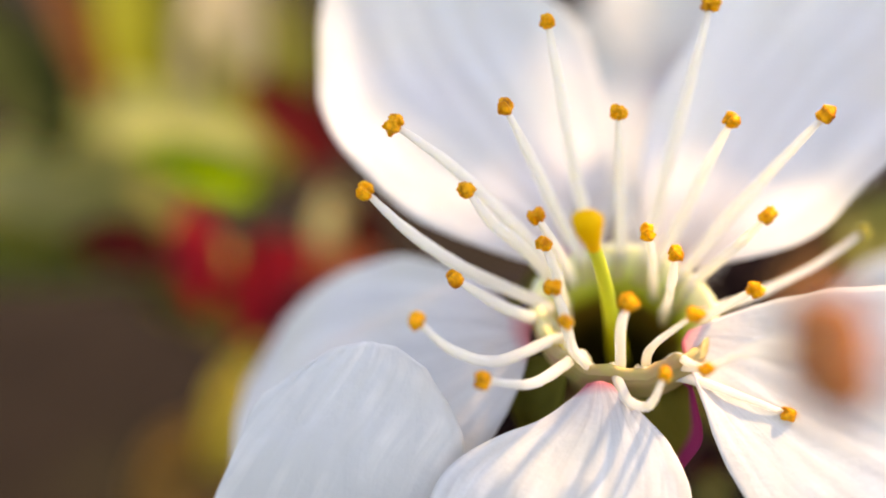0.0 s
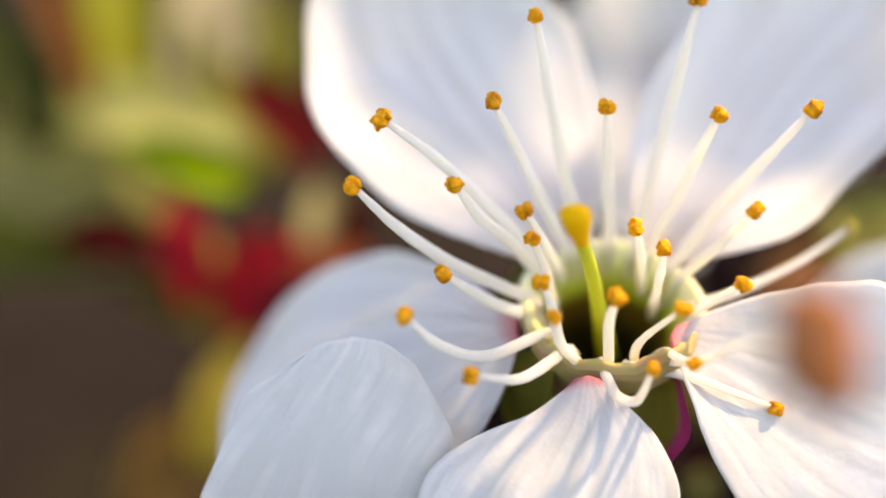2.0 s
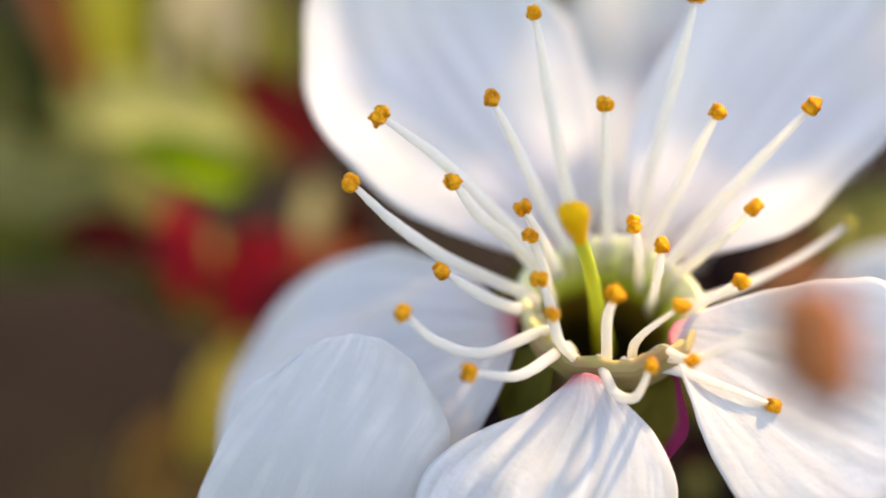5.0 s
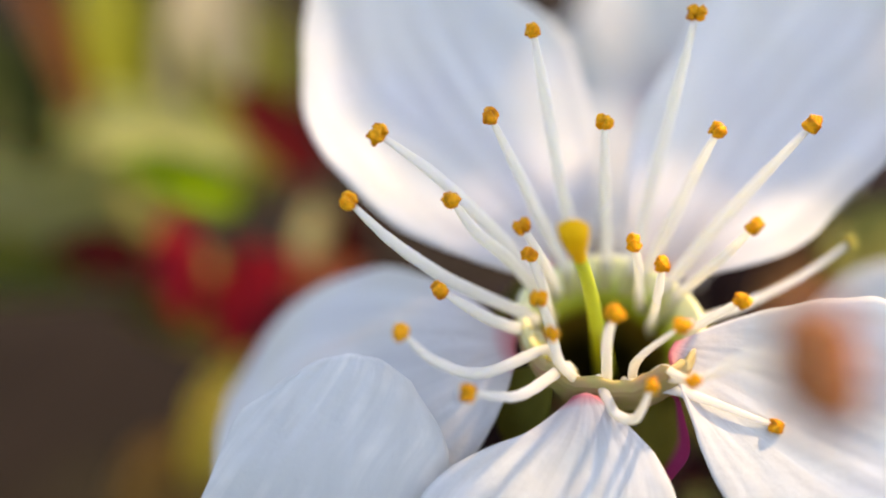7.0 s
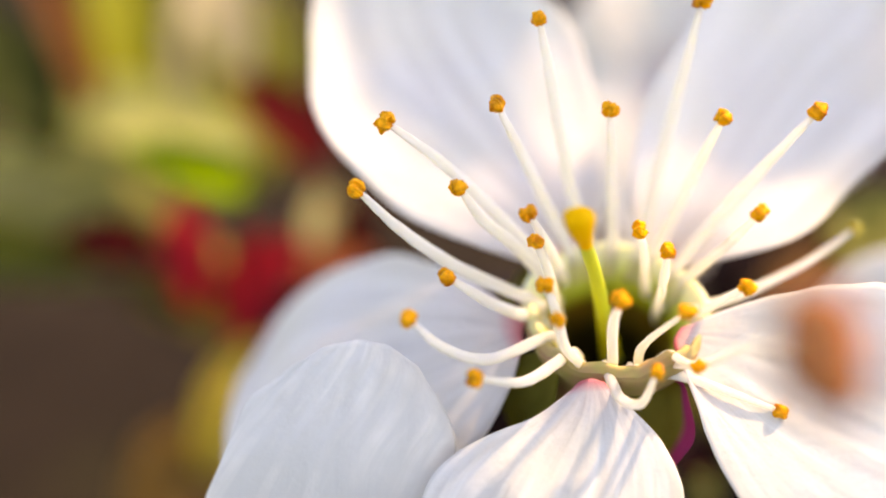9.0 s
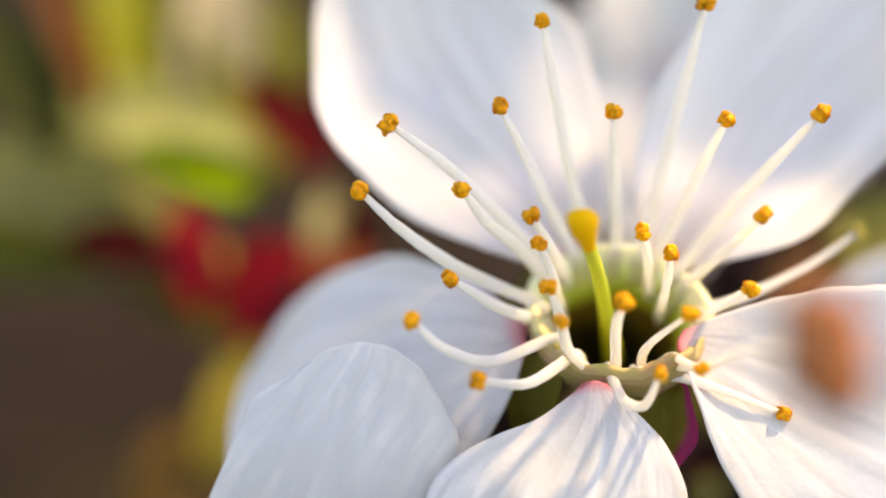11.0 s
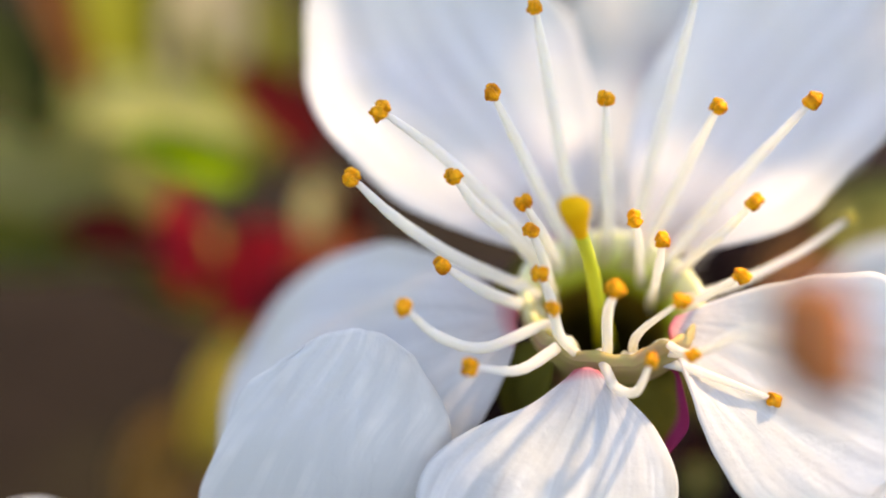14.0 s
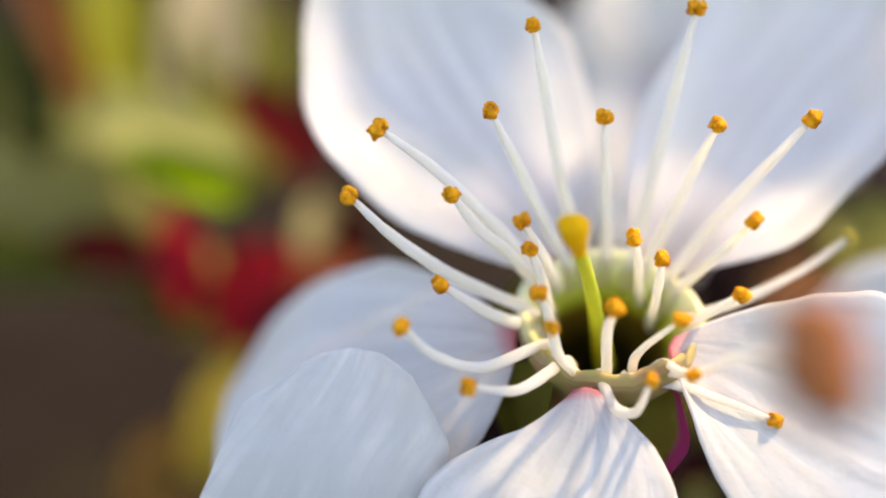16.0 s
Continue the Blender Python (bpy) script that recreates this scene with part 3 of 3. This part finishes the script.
def stamen(points, size=1.0, burst=False, old=False, pale=False):
    """One filament through points (mm), spread at its foot, with its anther at the end."""
    n = len(blossom.children)
    foot = CUP_TURN.inverted() @ Vector(points[0])
    thick = 0.75 if old else (0.82 + 0.2 * size) * (1 if foot.y > 0 else 0.84)
    out = Vector((foot.x, foot.y, 0)).normalized()
    points = [Vector(p) for p in points]
    if foot.y > 0:
        reach = min(Vector((foot.x, foot.y, 0)).length, 3.4)
        points[0] = CUP_TURN @ (out * reach + Vector((0, 0, min(foot.z, -0.25))))
        root = CUP_TURN @ (out * (reach - 0.25) + Vector((0, 0, -1.35)))
    else:
        root = points[0] + CUP_TURN @ (out * -0.1 + Vector((0, 0, -0.8)))
    bm = tube([root] + points, [r * thick for r in (0.50 if foot.y > 0 else 0.36, 0.33, 0.265, 0.275, 0.27, 0.22, 0.125)],
              sides=16, steps=36, wobble=0.11, seed=n, flat=((0.15, -1, 0.35), 0.66))
    stalk = part("stamen", bm, FILAMENT, blossom)
    way = points[-1] - points[-2]
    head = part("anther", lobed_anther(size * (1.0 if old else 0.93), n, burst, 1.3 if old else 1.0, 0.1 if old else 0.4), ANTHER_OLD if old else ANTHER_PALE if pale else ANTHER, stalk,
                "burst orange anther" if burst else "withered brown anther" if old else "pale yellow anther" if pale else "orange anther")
    head.matrix_basis = Matrix.Translation(points[-1] * MM) @ turn_to(way, 95 if old else 360 * random.random())


def build_pistil(parent):
    bm = tube([(0.28, 3.00, -2.59), (-0.46, 0.50, -0.39), (-1.27, -2.20, 1.48), (-2.06, -4.80, 2.71)], [0.46, 0.35, 0.28, 0.28], steps=24)
    style = part("pistil", bm, STYLE, parent, "curved yellow-green style")
    bm = tube([(-1.96, -4.70, 2.50), (-2.11, -5.05, 2.81), (-2.25, -5.40, 3.12), (-2.34, -5.60, 3.41), (-2.38, -5.75, 3.58), (-2.38, -5.75, 3.65)], [0.24, 0.33, 0.45, 0.55, 0.61, 0.60, 0.56], sides=28, steps=36, wobble=0.08)
    part("stigma", bm, STIGMA, style, "funnel-shaped golden stigma")


build_cup(blossom)
build_sepals(blossom)
build_pedicel(blossom)
for seed, ribs in enumerate((PETAL_BACK_LEFT, PETAL_BACK_RIGHT, PETAL_SIDE_RIGHT, PETAL_FRONT, PETAL_SIDE_LEFT)):
    part("petal", petal_sheet(ribs, seed * 5.3), PETAL, blossom, "white petal flushed pink at its base")
part("petal_tip", petal_sheet(PETAL_CURLED, 31.0, 0.12, 1.8, -26.0, notches=0.6), PETAL_TIP, blossom, "curled-over translucent white petal tip")
stamen([(-0.96, 2.98, 2.44), (-0.84, 2.35, 2.42), (-1.91, 0.84, 5.41), (-2.86, -0.92, 9.26), (-3.42, -2.00, 11.49)])
stamen([(-1.85, 2.73, 2.20), (-1.63, 2.14, 2.21), (-2.76, 0.82, 4.07), (-4.03, -0.92, 6.23), (-5.14, -2.50, 8.02)])
stamen([(0.28, 3.05, 2.51), (0.24, 2.42, 2.49), (-0.13, 0.38, 5.16), (-0.59, -2.00, 7.85)])
stamen([(2.21, 2.57, 2.05), (1.95, 2.00, 2.08), (2.76, 0.92, 4.08), (3.32, -0.50, 5.84), (3.90, -2.00, 7.53)])
stamen([(3.20, 1.89, 1.39), (2.82, 1.40, 1.50), (4.29, 0.46, 3.58), (5.63, -0.74, 5.36), (7.46, -2.50, 7.71)], 1.15)
stamen([(1.61, 2.81, 2.28), (1.42, 2.21, 2.29), (2.03, 1.35, 5.69), (2.62, 0.00, 8.92), (3.20, -1.50, 12.28)], 1.1, True)
stamen([(-2.92, 2.14, 1.07), (-2.55, 1.63, 1.17), (-4.90, -0.35, 3.68), (-7.29, -1.77, 5.81), (-9.46, -3.00, 7.28)], 1.12, True)
stamen([(-3.68, 0.77, -0.25), (-3.21, 0.45, 0.02), (-6.57, -0.90, 1.57), (-8.89, -2.02, 3.08), (-10.61, -3.00, 4.64)], 1.05)
stamen([(-3.20, 1.83, 0.77), (-2.80, 1.36, 0.91), (-4.33, -0.63, 2.50), (-5.72, -1.89, 3.57), (-6.66, -3.00, 4.70)])
stamen([(-2.22, 2.75, 0.96), (-1.92, 2.19, 1.02), (-3.08, -1.58, 2.53), (-3.99, -3.50, 3.69)])
stamen([(-2.55, 2.81, -0.78), (-2.15, 2.35, -0.64), (-2.97, -1.81, 1.15), (-3.66, -3.00, 2.59)])
stamen([(-2.23, -0.85, -2.22), (-2.91, -2.80, -0.03), (-3.43, -4.00, 0.94)])
stamen([(2.06, 3.02, 0.40), (1.75, 2.47, 0.45), (0.94, -1.09, 2.09), (0.47, -2.50, 3.06)])
stamen([(2.55, 2.81, -0.78), (2.15, 2.35, -0.64), (1.59, -1.42, 0.69), (1.47, -3.00, 2.21)])
stamen([(3.61, 1.37, 0.89), (3.18, 0.94, 1.06), (4.16, -1.79, 2.54), (4.73, -4.00, 3.70)])
stamen([(3.70, 0.40, -0.60), (3.23, 0.12, -0.29), (5.58, 0.74, 0.44), (8.35, 1.61, 1.57), (11.02, 2.50, 3.16)], 0.95, False, False, True)
stamen([(3.64, 0.03, -0.96), (3.18, -0.20, -0.60), (3.73, -2.42, 0.28), (4.34, -3.60, 0.85)])
stamen([(0.60, -1.50, -2.40), (0.50, -2.40, -1.70), (0.77, -3.20, -1.10), (1.66, -5.00, -0.02)])
stamen([(-0.43, -1.51, -2.85), (-0.82, -3.79, -0.62), (-0.76, -5.00, 0.41)], 1.1)
stamen([(-3.19, 1.42, -1.15), (-2.72, 1.10, -0.87), (-5.24, -1.59, 0.13), (-7.08, -3.00, 1.25)])
stamen([(-2.47, -0.54, -1.49), (-3.03, -1.27, -1.20), (-5.50, -2.70, -1.96), (-7.31, -3.91, -1.39), (-8.56, -5.00, -0.26)])
stamen([(-1.83, -1.08, -2.02), (-2.25, -1.94, -1.85), (-4.15, -3.50, -2.72), (-6.07, -5.00, -2.42)])
stamen([(-1.36, -1.31, -2.65), (-2.59, -3.58, -1.47), (-3.05, -5.00, -0.31)], 0.9)
stamen([(-0.69, -1.50, -2.42), (-0.85, -2.46, -2.34), (-0.46, -3.23, -3.40), (0.23, -3.96, -3.52), (0.60, -5.00, -2.26)], 0.85)
stamen([(0.30, -1.55, -2.47), (0.37, -2.52, -2.40), (2.52, -2.35, -2.79), (5.78, -2.90, -3.97)])
stamen([(1.51, -1.25, -2.18), (1.66, -2.30, -1.80), (1.86, -3.60, -1.92), (2.11, -5.00, -1.99)], 0.85)
stamen([(1.25, -1.36, -2.28), (1.53, -2.28, -2.17), (2.50, -4.50, -1.98), (2.70, -9.00, -0.87), (1.78, -18.00, -0.09)], 3.4, False, True)
build_pistil(blossom)

# ---- leaf buds behind ----
def bud(label, shoot, pieces, category="leaf bud"):
    """Young leaves and scales on a green shoot."""
    thing = tagged(new("leaf_bud"), label, category)
    thing.matrix_world = RIG
    part("shoot", tube(shoot, [0.9, 0.8, 0.7], steps=20, wobble=0.15), LEAF_OLIVE, thing)
    for i, (kind, base, tip, width, material) in enumerate(pieces):
        part(kind, blade(base, tip, width, bow=0.12, cup=0.18, seed=i * 2.1, across=14, along=22, facing=(0.3, -0.72, 0.65) if kind == "leaf" else (0.15, -0.9, 0.4)), material, thing)
    return thing


bud("opening leaf bud with bright green leaves and crimson scales", [(-14.07, 81.00, -5.56), (-16.06, 82.00, -3.58), (-17.88, 82.00, 0.50)], [
    ("leaf", (-14.4, 78.00, 3.6), (-23.6, 78.00, 7.3), 5.2, LEAF_GREEN),
    ("leaf", (-13.4, 79.00, 7.2), (-28.6, 80.00, 9.9), 4.2, LEAF_PALE),
    ("leaf", (-17.13, 90.00, 6.27), (-36.85, 92.00, 12.78), 9.0, LEAF_PALE),
    ("leaf", (-15.47, 92.00, 5.65), (-25.92, 122.00, 32.47), 11.5, LEAF_MOSS),
    ("leaf", (-9.47, 86.00, -3.05), (-9.91, 90.00, 5.2), 3.8, LEAF_BEIGE),
    ("leaf", (-17.0, 96.00, -8.98), (-21.0, 96.00, -21.72), 6.0, LEAF_GOLD),
    ("leaf", (-22.72, 98.00, -16.21), (-27.77, 94.00, -29.59), 7.5, LEAF_RUST),
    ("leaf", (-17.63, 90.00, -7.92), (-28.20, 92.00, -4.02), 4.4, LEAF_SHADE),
    ("scale", (-21.73, 82.00, -0.64), (-30.13, 82.00, 0.73), 4.4, SCALE_DARK),
    ("scale", (-18.55, 80.00, -4.60), (-20.37, 82.00, 3.45), 4.4, SCALE_RED),
    ("scale", (-17.43, 81.00, -3.99), (-9.59, 81.00, 0.04), 4.0, SCALE_RED),
    ("scale", (-14.78, 80.00, -7.26), (-12.92, 80.00, 1.15), 5.0, SCALE_RED),
    ("scale", (-10.84, 82.00, -3.36), (-5.17, 82.00, -0.64), 3.6, SCALE_PEACH),
    ("scale", (-15.6, 79.00, -3.6), (-15.0, 80.00, 1.6), 1.8, SCALE_WINE),
    ("scale", (-9.16, 90.00, 7.02), (-17.63, 90.00, 14.99), 6.0, SCALE_WINE),
    ("scale", (-6.45, 87.00, -1.40), (-6.93, 87.00, 4.86), 3.8, SCALE_DARK),
])
bud("folded young leaves turning brown beside the bud", [(-15.15, 82.00, -5.40), (-23.11, 92.00, 0.56), (-29.43, 96.00, 7.49)], [
    ("leaf", (-21.6, 95.00, 7.0), (-24.8, 115.00, 36.65), 8.0, LEAF_GREY),
    ("leaf", (-26.0, 92.00, 8.20), (-37.6, 116.00, 34.08), 7.6, LEAF_YELLOW),
    ("leaf", (-28.2, 86.00, 10.04), (-42.4, 104.00, 29.98), 3.6, LEAF_BROWN),
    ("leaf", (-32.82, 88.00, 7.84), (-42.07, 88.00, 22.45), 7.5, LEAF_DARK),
    ("leaf", (-26.12, 104.00, 2.36), (-54.02, 108.00, 6.63), 15.0, LEAF_OLIVE),
    ("leaf", (-28.92, 108.00, -1.73), (-57.26, 112.00, -2.42), 13.0, LEAF_MOSS),
])
bud("olive green leaf and a tan one on a side twig", [(28.52, 72.00, 2.03), (26.94, 68.00, 0.79), (26.54, 67.00, 0.04)], [
    ("leaf", (24.12, 68.00, -1.5), (39.36, 74.00, 1.9), 6.0, LEAF_SAGE),
    ("leaf", (21.72, 67.00, -3.11), (27.33, 69.00, 0.61), 3.4, LEAF_TAN),
])


bud("small olive and rust leaf bud low on the branch", [(19.63, 73.00, -18.54), (18.44, 70.00, -16.62), (17.98, 69.00, -15.61)], [
    ("leaf", (17.91, 71.00, -18.23), (19.01, 71.00, -15.48), 1.6, LEAF_OLIVE),
    ("scale", (18.17, 69.00, -16.00), (17.08, 70.00, -13.52), 1.6, SCALE_DARK),
])


# ---- blossom further back ----
def far_blossom(centre, stalk_end, size, spin, lean=(-32, 0, 0)):
    thing = tagged(new("blossom"), "pale white blossom further back on the branch", "flower", group="blossoms on the twig")
    thing.matrix_world = RIG @ Matrix.Translation(Vector(centre) * MM) @ pose(0, 0, 0, *lean)
    for k in range(5):
        a = radians(72 * k + spin)
        out = Vector((math.cos(a), 0, math.sin(a)))
        part("petal", blade(out * 1.0, out * size + Vector((0, -2, 0)), size * 1.05, bow=0.1, cup=0.1, seed=k, rounded=True, across=18, along=26), PETAL, thing)
    part("calyx_cup", tube([(0, -1, 0), (0, 1, 0), (0, 5, 0)], [1.6, 2.0, 0.8]), SEPAL, thing)
    end = pose(0, 0, 0, *lean).inverted() @ (Vector(stalk_end) - Vector(centre))
    part("pedicel", tube([(0, 4.5, 0), end * 0.4 + Vector((0, 8, 0)), end], [0.8, 0.6, 0.8]), SEPAL, thing)
    return thing


far_blossom((20.1, 79.00, 11.3), (26.96, 72.00, 1.01), 12.8, 36, (0, 0, 0))
far_blossom((30.9, 57.00, -8.6), (36.08, 78.00, 0.04), 10.8, 153, (-10, 0, 0))
low = far_blossom((-18.57, 47.00, -26.21), (-13.20, 84.00, -39.92), 13.4, 90, (-10, 0, 0))
low["label"] = "neighbouring white blossom low on the branch"
# Added blossoms, out of view, placed so that their shadows fall on the petals.
for centre, size, spin, lean in (((44.6, 44.2, 49.3), 13, 36, (-12, 0, -15)), ((29.4, 44.0, 52.7), 13.5, 50, (-10, 0, -20)), ((20.7, 36.2, 32.8), 10, 20, (-30, 0, -20)),
                                 ((20.7, 38.9, 28.4), 5.3, 10, (-35, 0, -25))):
    over = far_blossom(centre, (65, 56, 72), size, spin, lean)
    over["label"] = "unseen white blossom added overhead to shade the petals"


def motions():
    """Nothing in the plant moves of itself."""


motions()
